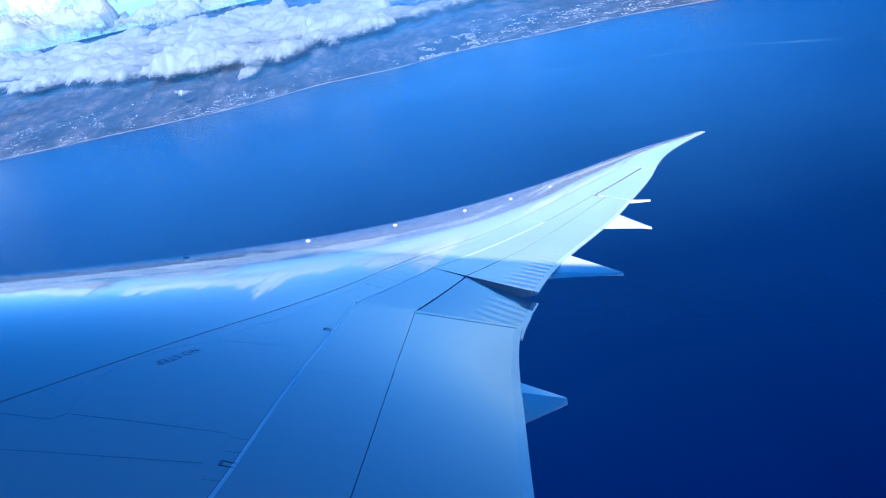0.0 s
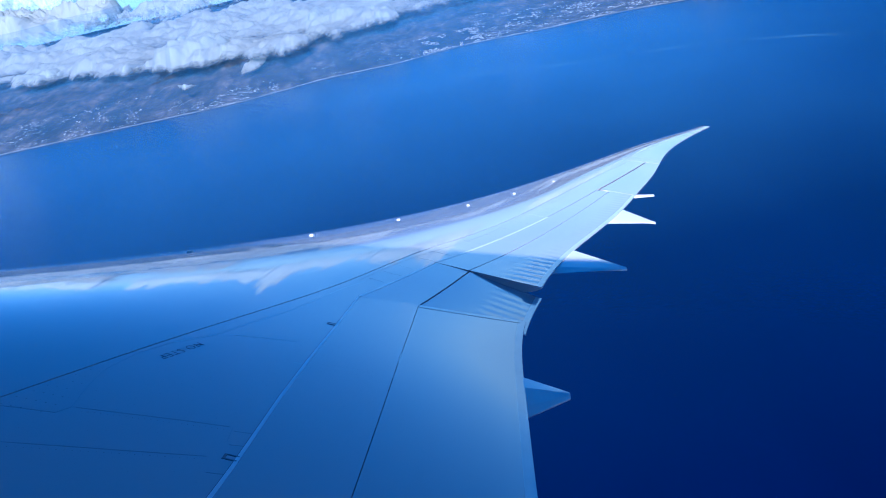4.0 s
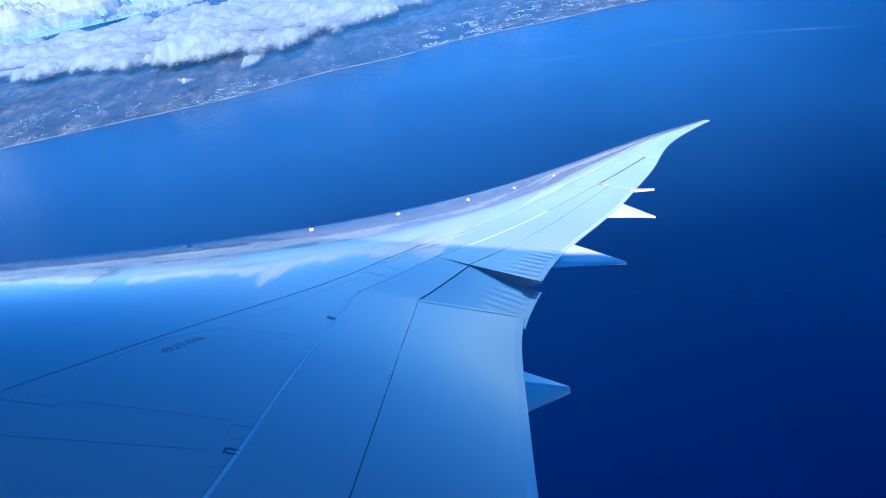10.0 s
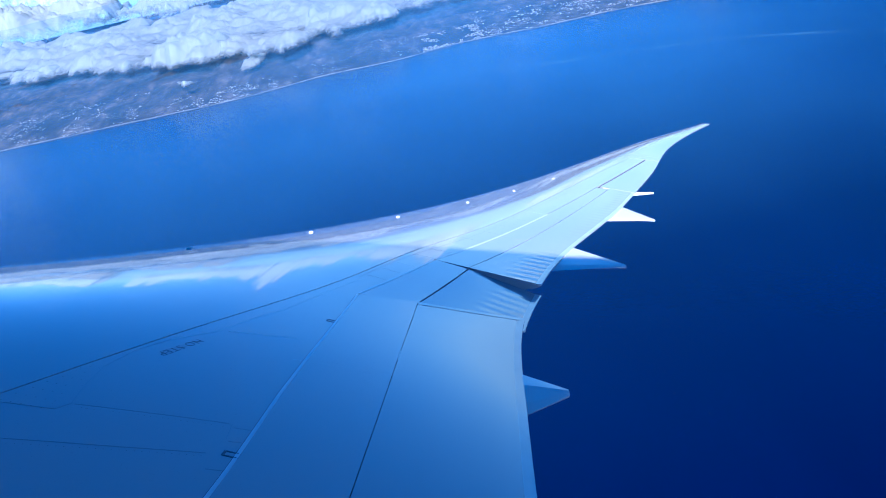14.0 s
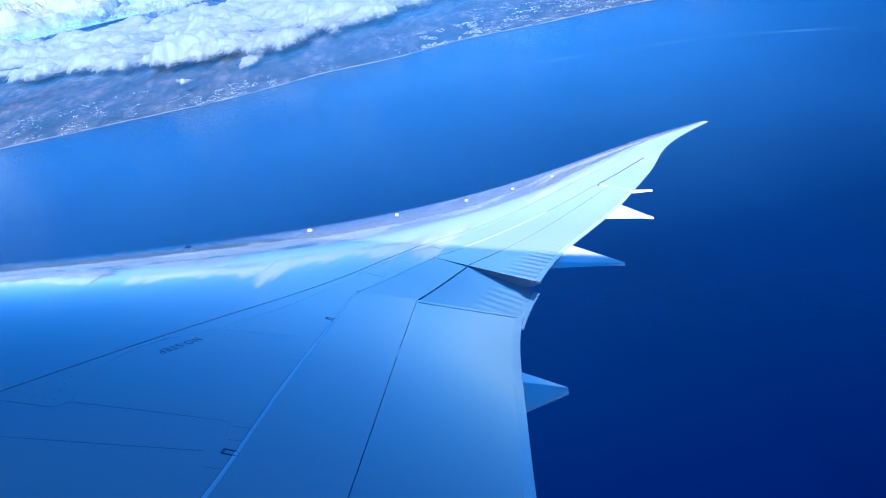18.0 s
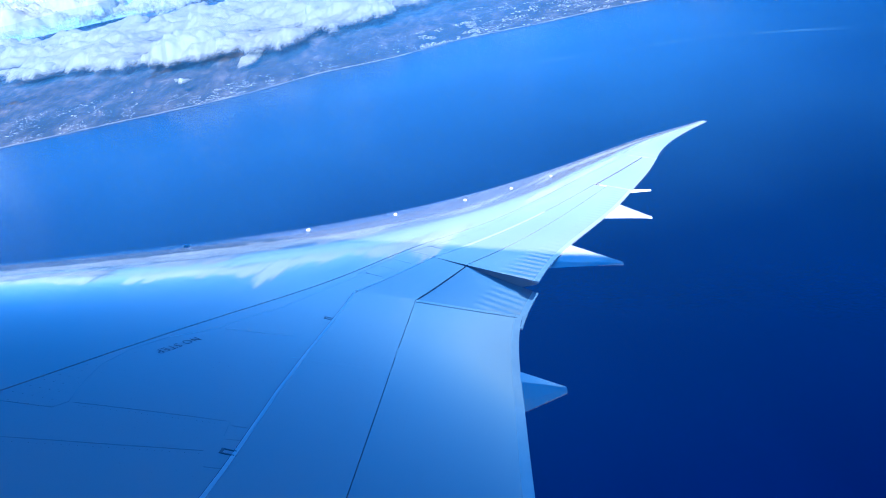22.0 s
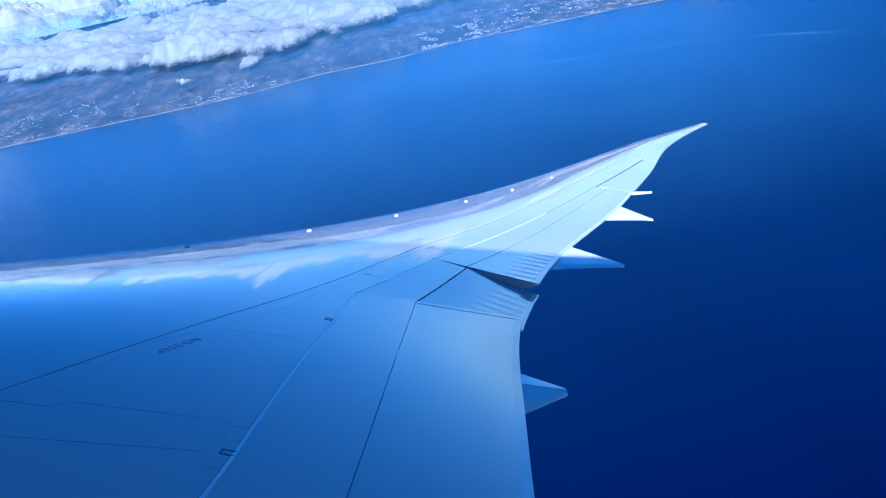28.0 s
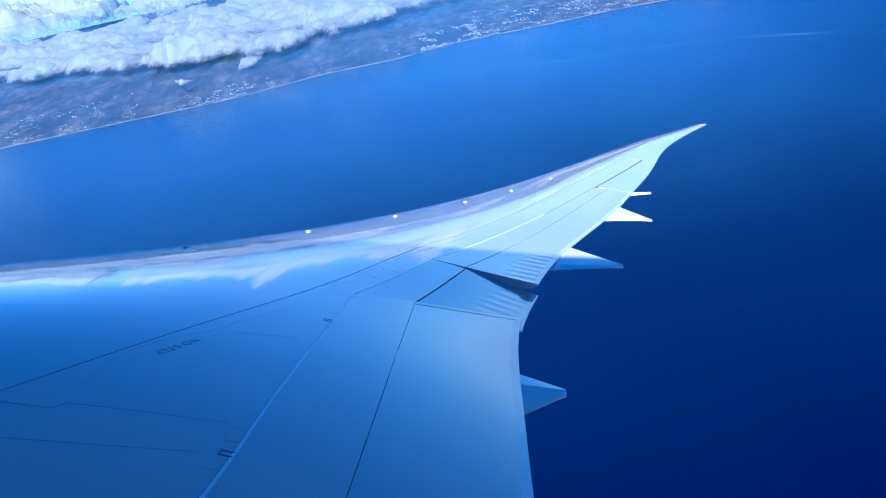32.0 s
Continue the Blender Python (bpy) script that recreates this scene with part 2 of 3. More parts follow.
def camber(c, y):
    """Height of the upper skin over the chord line, per metre of chord; the outer wing has a blunter nose and a flatter top."""
    blunt = np.clip((y - 9.5) / 4, 0, 1)
    n = np.clip(c / .45, 0, 1)
    fore = .012 * blunt * (1 - 3 * n * n + 2 * n ** 3) + .0495 * (3 * n * n - 2 * n ** 3) + .45 * ((.2 - .08 * blunt) * (n - 2 * n * n + n ** 3) + .02 * (n ** 3 - n * n))
    t = np.clip((c - .45) / .55, 0, 1)
    aft = .0495 * (1 - 3 * t * t + 2 * t ** 3) + .011 * (t - 2 * t * t + t ** 3) - .0655 * (t ** 3 - t * t)
    round_nose = 1 - np.exp(-c / .02)
    return np.where(c < .45, fore - .012 * blunt * (1 - round_nose), aft) + .02 * round_nose * (1 - c) - .006 * blunt * (1 - c)


def top(x, y):
    """Height of the wing's upper skin."""
    a, b = le_line(y), te_line(y)
    c = np.clip((x - a) / (b - a), 0, 1)
    return np.polyval(LE_RISE, y) * (1 - c) + np.polyval(TE_RISE, y) * c + (b - a) * camber(c, y)


A_LINE = spline([-1, 3.76, 5.12, 7.6, 9.77, 11.38, 14.1, 17.72, 20.19], [-3.83, -2.49, -2.07, -1.16, -.32, .53, 1.93, 3.88, 5.41])


def b_line(y):
    y = np.asarray(y, float)
    bow = -.036 * np.clip((7.22 - y) / 2, 0, 1) * np.clip((y - 3.2) / 1.3, .2, 1)
    return np.where(y < 7.22, -1.14 + .0532 * (y - 3.27) + bow, np.where(y < 9.24, -.93 + .386 * (y - 7.22), -.15 + .532 * (y - 9.24)))


def c_line(y):
    y = np.asarray(y, float)
    return np.where(y < 7.38, -.48 + .0471 * (y - 3.56) - .018 * np.clip((7.38 - y) / 1.6, 0, 1), np.where(y < 9.18, -.30 + .339 * (y - 7.38), .31 + .503 * (y - 9.18)))


def panel(name, ya, yb, fa, fb, mat, parent, label="", nu=24, nv=10, thick=0.028, gap=(0.006, 0.006, 0.006, 0.006), lift=None, power=1.0):
    """A skin panel between the lines fa and fb and the ends ya and yb (numbers, or pairs for a skewed end); gap: at fa, fb, ya, yb."""
    ya = ya if isinstance(ya, tuple) else (ya, ya)
    yb = yb if isinstance(yb, tuple) else (yb, yb)
    u = np.linspace(0, 1, nu)[:, None]
    v = (np.linspace(0, 1, nv) ** power)[None]
    y = (ya[0] + (ya[1] - ya[0]) * v + gap[2]) * (1 - u) + (yb[0] + (yb[1] - yb[0]) * v - gap[3]) * u
    x = (fa(y) + gap[0]) * (1 - v) + (fb(y) - gap[1]) * v
    z = top(x, y)
    if lift:
        z = z + lift(u + 0 * v, v + 0 * u)
    up = np.stack([x, y, z], -1).reshape(-1, 3)
    down = up - np.array([0, 0, thick])
    n = nu * nv
    faces = []
    for i in range(nu - 1):
        for j in range(nv - 1):
            a = i * nv + j
            faces.append((a, a + 1, a + nv + 1, a + nv))
            faces.append((n + a, n + a + nv, n + a + nv + 1, n + a + 1))
    rim = [i * nv for i in range(nu)] + [(nu - 1) * nv + j for j in range(1, nv)] + [i * nv + nv - 1 for i in range(nu - 2, -1, -1)] + list(range(nv - 2, 0, -1))
    m = len(rim)
    edge = [(2 * n + k, 2 * n + (k + 1) % m, 2 * n + m + (k + 1) % m, 2 * n + m + k) for k in range(m)]
    ob = piece(name, np.vstack([up, down, up[rim], down[rim]]), faces + edge, mat, parent, label)
    if mat == FLAP_GREY:
        chord = (v + 0 * u).reshape(-1)
        ob.data.attributes.new("chord", "FLOAT", "POINT").data.foreach_set("value", np.concatenate([chord, 0 * chord, chord[rim], 0 * chord[rim]]))
    return ob


def strip(name, path, width, mat, parent, rise=0.003, label=""):
    """A thin ribbon of sealant or paint along a path of (x, y) on the wing's upper skin."""
    p = np.array(path, float)
    d = np.gradient(p, axis=0)
    d /= np.linalg.norm(d, axis=1)[:, None]
    s = np.stack([-d[:, 1], d[:, 0]], 1) * width / 2
    rows = []
    for q, h in ((p + s, rise), (p - s, rise), (p - s, -0.004), (p + s, -0.004)):
        rows.append(np.column_stack([q, top(q[:, 0], q[:, 1]) + h]))
    n = len(p)
    verts = np.vstack(rows)
    faces = [(k * n + i, k * n + i + 1, ((k + 1) % 4) * n + i + 1, ((k + 1) % 4) * n + i) for k in range(4) for i in range(n - 1)]
    return piece(name, verts, faces, mat, parent, label, False)


# ---- the aircraft ----
craft = tagged(new("airliner"), "pale grey airliner wing banked over the sea", "airliner")
craft.matrix_world = CRAFT

# fuselage behind the window: a plain closed tube
RF, YF, ZF = 2.9, -2.90, -0.55
fv, ff, NS = [], [], 64
sections = [(-32, .2), (-31, 1.2), (-29, 2.1), (-26, 2.75), (-22, RF), (-10, RF), (0, RF), (10, RF), (18, RF), (24, 2.3), (30, 1.2), (33, .3)]
for sx, r in sections:
    for k in range(NS):
        a = 2 * math.pi * k / NS
        fv.append((sx, YF + r * math.cos(a), ZF + r * math.sin(a)))
for i in range(len(sections) - 1):
    for k in range(NS):
        ff.append((i * NS + k, i * NS + (k + 1) % NS, (i + 1) * NS + (k + 1) % NS, (i + 1) * NS + k)[::-1])
ff += [tuple(range(NS)), tuple((len(sections) - 1) * NS + k for k in range(NS))[::-1]]
piece("fuselage", fv, ff, WHITE, craft, "white painted fuselage tube")

# dark structure under the skin panels
cy = np.concatenate([np.linspace(-.4, 22, 90), np.linspace(22.2, 27.2, 40)])
cc = (np.linspace(0, 1, 24) ** 1.6)
cv, cf = [], []
for y in cy:
    a, b = float(le_line(y)), float(te_line(y))
    b = a + (b - a) * (0.90 if y < 20.7 else 0.96)
    th = max(0.10 * (b - a), .02)
    xs = a + .02 + (b - a - .02) * cc
    if 7.0 < y < 9.5:  # cut back ahead of the lowered flaperon
        b = float(c_line(y)) + .02
        xs = a + .02 + (b - a - .02) * cc
    zt = top(xs, y) - 0.03 - (.06 * (xs > float(b_line(y))) if 7.0 < y < 9.5 else 0)
    deep = th * 1.2 * np.sqrt(cc) * (1 - cc) * 2.0 + 0.012
    for x, z in zip(xs, zt):
        cv.append((x, y, z))
    for x, z, dd in zip(xs[::-1], zt[::-1], deep[::-1]):
        cv.append((x, y, z - dd))
m2 = 2 * len(cc)
for i in range(len(cy) - 1):
    for j in range(m2):
        cf.append((i * m2 + j, i * m2 + (j + 1) % m2, (i + 1) * m2 + (j + 1) % m2, (i + 1) * m2 + j))
cf += [tuple(range(m2))[::-1], tuple((len(cy) - 1) * m2 + j for j in range(m2))]
piece("wing_structure", cv, cf, CORE, craft, "dark structure under the skin panels")

nose = lambda y: le_line(y) + 0.02
front = lambda y: le_line(y) + 0.115 * (te_line(y) - le_line(y))
te = lambda y: te_line(y)
# leading edge slats, wing box skin, fixed trailing panel
for ya, yb in ((-.3, 7.4), (7.4, 11.1), (11.1, 14.9), (14.9, 18.4), (18.4, 21.7)):
    panel("leading_edge_slat", ya, yb, le_line, front, WING_GREY, craft, "", 20, 10, .03, (0, .0, .002, .002), None, 2.0)
panel("wing_box_skin", -.3, 20.205, front, A_LINE, WING_GREY, craft, "smooth pale grey wing box skin", 110, 30, .028, (.0015, .006, 0, .003))
panel("fixed_trailing_panel", -.3, 16.3, A_LINE, b_line, PANEL_GREY, craft, "", 90, 8, .028, (.006, .010, 0, .003))
ail = lambda y: 3.77 + .576 * (y - 16.55)
panel("outer_fixed_panel", 16.3, 20.19, A_LINE, ail, PANEL_GREY, craft, "", 24, 6, .028, (.004, .025, 0, .003))
# wing tip in one raked piece
panel("raked_wing_tip", 20.21, 27.2, lambda y: np.where(y < 21.7, front(y) * (21.7 - y) / 1.49 + le_line(y) * (y - 20.21) / 1.49, le_line(y)), te, WING_GREY, craft, "upswept raked wing tip", 50, 16, .025, (0, 0, .003, 0))

# spoilers
panel("spoiler", 1.0, (5.15, 5.29), b_line, c_line, PANEL_GREY, craft, "flat inboard spoiler panel", 16, 8, .028, (.010, .002, 0, .0006))
panel("spoiler", (5.15, 5.29), (7.22, 7.38), b_line, c_line, PANEL_GREY, craft, "flat inboard spoiler panel", 16, 8, .028, (.010, .002, .0006, .003))
panel("droop_panel", (7.22, 7.38), (9.24, 9.18), b_line, c_line, PANEL_GREY, craft, "panel ahead of the flaperon", 14, 8, .028, (.009, .008, .005, .004), lambda u, v: -.013 * v)
for ya, yb in (((9.24, 9.18), (11.17, 11.2)), ((11.17, 11.2), (12.93, 12.95)), ((12.93, 12.95), 14.5), (14.5, 16.2)):
    panel("spoiler", ya, yb, b_line, c_line, PANEL_GREY, craft, "outboard spoiler panel", 14, 8, .028, (.006, .006, .003, .003))

# flaps, flaperon and aileron
edge_of = lambda y: te_line(y) - .075
flap_in = panel("inboard_flap", .6, (7.38, 7.62), c_line, edge_of, WING_GREY, craft, "wide inboard flap", 50, 14, .03, (.003, 0, 0, .004))
panel("trailing_edge_sheen", .6, (7.62, 7.625), edge_of, te, EDGE_SHEEN, flap_in, "paler paint that imitates a reflection along the trailing edge", 50, 3, .02, (0, 0, 0, .004))
flap_mid = panel("flaperon", (7.39, 7.64), (9.17, 9.11), c_line, edge_of, FLAP_GREY, craft, "flaperon lowered slightly below the flap beside it", 16, 14, .035, (.014, 0, .006, .010),
      lambda u, v: -.013 - .127 * v)
panel("trailing_edge_sheen", 7.645, 9.108, edge_of, te, EDGE_SHEEN, flap_mid, "paler paint that imitates a reflection along the trailing edge", 16, 3, .02, (0, 0, 0, .010), lambda u, v: -.140 - .008 * v)
flap_out = panel("outboard_flap", (9.18, 9.10), (16.3, 16.22), c_line, edge_of, FLAP_GREY, craft, "long outboard flap", 60, 14, .03, (.006, 0, .004, .004))
panel("trailing_edge_sheen", 9.10, 16.22, edge_of, te, EDGE_SHEEN, flap_out, "paler paint that imitates a reflection along the trailing edge", 60, 3, .02, (0, 0, .004, .004))
# closing rib at the inboard end of the outboard flap
er = np.linspace(0, 1, 14)
ex = float(c_line(9.18)) + .02 + (float(te_line(9.10)) - float(c_line(9.18)) - .03) * er
ey = 9.189 - .08 * er
ez = top(ex, ey) - .006
eh = .26 * (1 - er) ** .7 + .025
ev = np.vstack([np.column_stack([ex, ey + o, ez - h]) for o, h in ((0, 0 * er), (0, eh), (.03, eh), (.03, 0 * er))])
ef = [(k * 14 + i, k * 14 + i + 1, (k + 1) % 4 * 14 + i + 1, (k + 1) % 4 * 14 + i) for k in range(4) for i in range(13)] + [(0, 14, 28, 42), (13, 27, 41, 55)]
piece("flap_end_rib", ev, ef, WING_GREY, flap_out, "closed inboard end of the outboard flap", False)
panel("aileron", (16.33, 16.25), (20.19, 20.19), ail, te, WING_GREY, craft, "aileron near the wing tip", 26, 8, .03, (.025, 0, .006, .006))

# seals in the gap ahead of the spoilers, coloured pale for reflected sky
for ya, yb, wide in ((1.0, 7.2, .022), (7.24, 9.22, .028), (9.26, 11.3, .032), (11.32, 13.2, .03)):
    ys = np.linspace(ya, yb, 40)
    strip("seal_strip", np.column_stack([b_line(ys), ys]), wide, SEAL_SHEEN, craft, .003)
    strip("seam", np.column_stack([b_line(ys) - wide / 2 - .002, ys]), .005, MARK, craft, .0015)

# band painted like a lit rounding, and seam, at the inboard flap's outboard end
bx = np.linspace(float(c_line(7.36)) + .01, float(te_line(7.6)) - .08, 20)
by = np.linspace(7.33, 7.56, 20)
strip("edge_sheen_band", np.column_stack([bx, by]), .07, EDGE_SHEEN, flap_in, .002, "paler paint for light on the rounded flap end")
strip("seam", np.column_stack([bx, by - .045]), .006, SEAL, flap_in, .001)

# flap track fairings under the trailing edge
def fairing(yc, wide, deep, ridge, tip, reach, lower=.04):
    """A fairing that follows the swept trailing edge for the length reach and runs out to the tip behind it."""
    ring = ((1, 0), (ridge, 0), (-.6, -.45), (-1, -.9), (-.7, -1.35), (0, -1.6), (.7, -1.2), (1, -.5))
    v, f, n = [], [], len(ring)
    rows = [(-reach * (1 - i / 6), 0) for i in range(6)] + [(0, i / 8) for i in range(9)]
    for d, s in rows:
        grow = min(1, .25 + 1.6 * (1 + d / reach)) if s == 0 else 1
        for a, b in ring:
            y = yc + a * wide * grow
            x = float(te_line(y)) - .03 + d
            z = float(top(np.array(x), np.array(y))) - lower + b * deep * grow
            k = s ** 1.08
            v.append((x * (1 - k) + tip[0] * k, y * (1 - k) + (tip[1] + a * .035) * k, z * (1 - k) + (tip[2] + .03 + b * .035) * k))
    for i in range(len(rows) - 1):
        for j in range(n):
            f.append((i * n + j, i * n + (j + 1) % n, (i + 1) * n + (j + 1) % n, (i + 1) * n + j))
    f += [tuple(range(n))[::-1], tuple((len(rows) - 1) * n + j for j in range(n))]
    return piece("flap_track_fairing", v, f, WHITE, craft, "white canoe-shaped flap track fairing", False)


fairing(5.64, .33, .117, .25, (1.03, 5.60, -1.555), 1.4, .005)
fairing(10.75, .60, .085, .5, (2.78, 10.5, -.915), 1.2, .01)
fairing(14.25, .56, .06, .5, (4.34, 14.2, -.28), .9, .015)
fairing(16.43, .06, .05, .2, (4.97, 16.4, .335), .3)

# pale nubs along the leading edge
def block(cx, cy_, drop, sx, sy, sz):
    """A low block that follows the skin under it."""
    c = []
    for h, k in ((0, 1), (sz * .7, 1), (sz, .7)):
        for a, b in ((-.5, -.5), (.5, -.5), (.5, .5), (-.5, .5)):
            x, y = cx + a * sx * k, cy_ + b * sy * k
            c.append((x, y, float(top(np.array(x), np.array(y))) + drop + h))
    f = [(3, 2, 1, 0), (8, 9, 10, 11)] + [(4 * l + i, 4 * l + (i + 1) % 4, 4 * l + 4 + (i + 1) % 4, 4 * l + 4 + i) for l in (0, 1) for i in range(4)]
    return c, f


for x, y in ((-3.29, 8.74), (-2.09, 10.59), (-.87, 12.43), (.45, 14.11), (1.54, 15.51), (2.68, 17.1)):
    v, f = block(x, y, -.02, .06, .08, .04)
    piece("slat_joint_cap", v, f, WHITE, craft, "small white cap on the leading edge", False)

# stencilled words, upside down for one who looks out over the wing
ax = Vector((-.16, -.46, 0)).normalized()
px, py = -1.885, 5.13
ax.z = float(top(np.array(px + ax.x * .5), np.array(py + ax.y * .5)) - top(np.array(px), np.array(py))) / .5
ay = Vector((-ax.y, ax.x, 0))
ay.z = float(top(np.array(px + ay.x * .2), np.array(py + ay.y * .2)) - top(np.array(px), np.array(py))) / .2
ax.normalize()
ay.normalize()
az = ax.cross(ay)
for word, along in (("NO", 0.0), ("STEP", 0.205)):
    words = bpy.data.curves.new("words", "FONT")
    words.body, words.size, words.extrude, words.offset = word, 0.098, 0.0004, -0.0004
    words.space_character = 1.18
    text = new("words", words)
    flat = bpy.data.meshes.new_from_object(text)
    bpy.data.objects.remove(text)
    flat.materials.clear()
    flat.materials.append(MARK)
    stencil = new("stencilled_word", flat)
    stencil.parent = craft
    o = Vector((px, py, 0)) + ax * along
    stencil.matrix_basis = Matrix(((ax.x, ay.x, az.x, o.x), (ax.y, ay.y, az.y, o.y), (ax.z, ay.z, az.z, float(top(np.array(o.x), np.array(o.y))) + .0014), (0, 0, 0, 1)))
    tagged(stencil, "dark stencilled word " + word)

# seams of sealant on the skin
def line(points, n=24):
    p = np.array(points, float)
    s = np.concatenate([[0], np.cumsum(np.linalg.norm(np.diff(p, axis=0), axis=1))])
    t = np.linspace(0, s[-1], n)
    return np.column_stack([np.interp(t, s, p[:, 0]), np.interp(t, s, p[:, 1])])


CURVE = [(-2.16, 3.7), (-2.12, 3.8), (-2.15, 3.93), (-2.18, 4.09), (-2.21, 4.36), (-2.16, 4.72), (-2.04, 5.03), (-1.82, 5.37), (-1.67, 5.82), (-1.48, 6.26), (-1.29, 6.9), (-1.13, 7.39), (-.94, 7.82)]
strip("seam", line(CURVE[:7], 40), .0035, FAINT, craft, .001)
strip("seam", line(CURVE[6:], 50), .005, PALE, craft, .001)
for path in ([(-2.2, 3.32), (-1.71, 3.46), (-1.29, 3.59)], [(-2.1, 3.8), (-1.5, 3.92), (-1.28, 3.96)], [(-1.26, 3.96), (-1.24, 3.78)], [(-1.24, 3.92), (-1.13, 3.94)], [(-1.22, 3.76), (-1.13, 3.78)],
             [(-1.24, 3.44), (-1.14, 3.46)], [(-2.7, 3.62), (-2.16, 3.7)], [(-3.1, 3.1), (-2.2, 3.32)]):
    strip("seam", line(path, 12), .0045, FAINT, craft, .001)
for path in ([(-1.74, 5.42), (-1.23, 5.58)], [(-1.16, 5.13), (-1.07, 5.15)]):
    strip("seam", line(path, 12), .005, PALE, craft, .001)
ys = np.linspace(7.85, 16.1, 60)
strip("seam", np.column_stack([A_LINE(ys) + .11 + .05 * np.sin(ys * 1.3), ys]), .005, SEAL, craft, .001)
# cross seams; the pale ones carry reflected light as colour
for y in (7.95, 8.35, 8.75, 9.3, 9.75, 10.2, 10.7, 11.3, 11.9, 12.5, 13.2, 13.9, 14.6, 15.4):
    a, b = float(A_LINE(y)) + .12, float(b_line(y)) - .05
    strip("seam", line([(a, y + .03), (b, y - .02)], 8), .005, SEAL if int(y * 10) % 3 else PALE, craft, .001)
strip("seam", line([(4.80, 20.75), (5.24, 20.49), (5.46, 20.38), (5.9, 20.45)], 14), .01, SEAL, craft, .002)
strip("seam", line([(5.6, 20.9), (6.34, 20.6)], 14), .014, SEAL, craft, .002)

# small dark fittings between the skin and the spoilers
for x, y in ((-.89, 7.98), (-.16, 10.22), (.40, 10.38), (.78, 10.96), (1.21, 12.12), (1.52, 13.0), (1.73, 13.39), (2.0, 13.58), (2.93, 15.72), (3.83, 17.79), (4.03, 18.06), (5.25, 19.58)):
    v, f = block(x, y, -.003, .034, .04, .005)
    piece("hinge_fitting", v, f, SEAL, craft, "", False)


# open latches at the spoiler gap
def latch(x, y):
    """Long bars along x, open towards the gap, round a tongue of skin paint."""
    ob = tagged(new("panel_latch"), "dark U-shaped panel latch")
    ob.parent = craft
    for name, dx, dy, sx, sy, mat in (("latch_bar", 0, .024, .09, .011, MARK), ("latch_bar", 0, -.024, .09, .012, MARK), ("latch_end", -.039, 0, .016, .059, MARK), ("latch_tongue", .009, 0, .07, .035, PANEL_GREY)):
        v, f = block(x + dx, y + dy, -.003, sx, sy, .0065 if mat == MARK else .0048)
        piece(name, v, f, mat, ob, "", False)


latch(-1.165, 3.63)
latch(-1.045, 6.2)

# rivets
rv, rf = [], []


def rivet(x, y, r=.0065, drop=0.0):
    r = .0010 + r * .75
    z = float(top(np.array(x), np.array(y))) - drop
    o = len(rv)
    for k in range(6):
        rv.append((x + r * math.cos(k * math.pi / 3), y + r * math.sin(k * math.pi / 3) * 1.3, z + .0015))
    rv.append((x, y, z + .0025))
    rf.extend((o + k, o + (k + 1) % 6, o + 6) for k in range(6))


def rivet_row(a, b, n, r=.0045):
    for k in range(n):
        t = k / (n - 1)
        rivet(a[0] + (b[0] - a[0]) * t, a[1] + (b[1] - a[1]) * t, r)


rivet_row((-1.03, 5.20), (-.58, 5.30), 13)
rivet_row((-1.03, 5.10), (-.58, 5.20), 13, .003)
rivet_row((-2.3, 3.24), (-1.3, 3.55), 30, .003)
rivet_row((-2.05, 3.77), (-1.3, 3.91), 24, .003)
rivet_row((-1.30, 4.9), (-1.19, 5.5), 7, .003)
rivet_row((-1.26, 4.95), (-1.15, 5.35), 5, .003)
for i in range(7):
    for j in range(7):
        x, y = -2.50 + .055 * j + .02 * (i % 2), 3.68 + .105 * i
        if x < -2.19 - .006 * i and x > float(A_LINE(y)) + .02:
            rivet(x, y)
for off in (.05, .10, .16):
    for y in np.arange(7.5, 9.8, .07):
        rivet(float(A_LINE(y)) - off, float(y), .0042)
for y in np.arange(7.6, 11.8, .06):
    rivet(float(b_line(y)) - .07, float(y), .005)
for x, y in ((-.60, 7.5), (-.60, 7.58), (-.53, 7.5), (-.53, 7.58), (-.05, 9.0), (.03, 9.0), (-.05, 9.07), (.03, 9.07)):
    rivet(x, y, .006, .013 * float((x - b_line(y)) / (c_line(y) - b_line(y))))
for s in (.05, .10):
    for y in np.arange(4.4, 7.4, .09):
        rivet(float(c_line(y)) + s + .1, float(y), .003)
for x in np.arange(-.15, .6, .05):
    rivet(float(x), 6.55, .003)
    rivet(float(x) + .1, 7.1, .003)
rivets = piece("rivets", rv, rf, RIVET, craft, "rows of small dark rivets", False)
tagged(rivets, kind="stuff")

# lens of the lamp in the leading edge, and discharge wicks behind the tip
panel("navigation_light_lens", 21.75, 22.75, lambda y: le_line(y) + .03, lambda y: le_line(y) + .05 + .20 * np.sin((y - 21.75) * math.pi), LENS, craft, "tinted lens set in the leading edge", 12, 5, .02, (0, 0, 0, 0), lambda u, v: .004 + 0 * u)
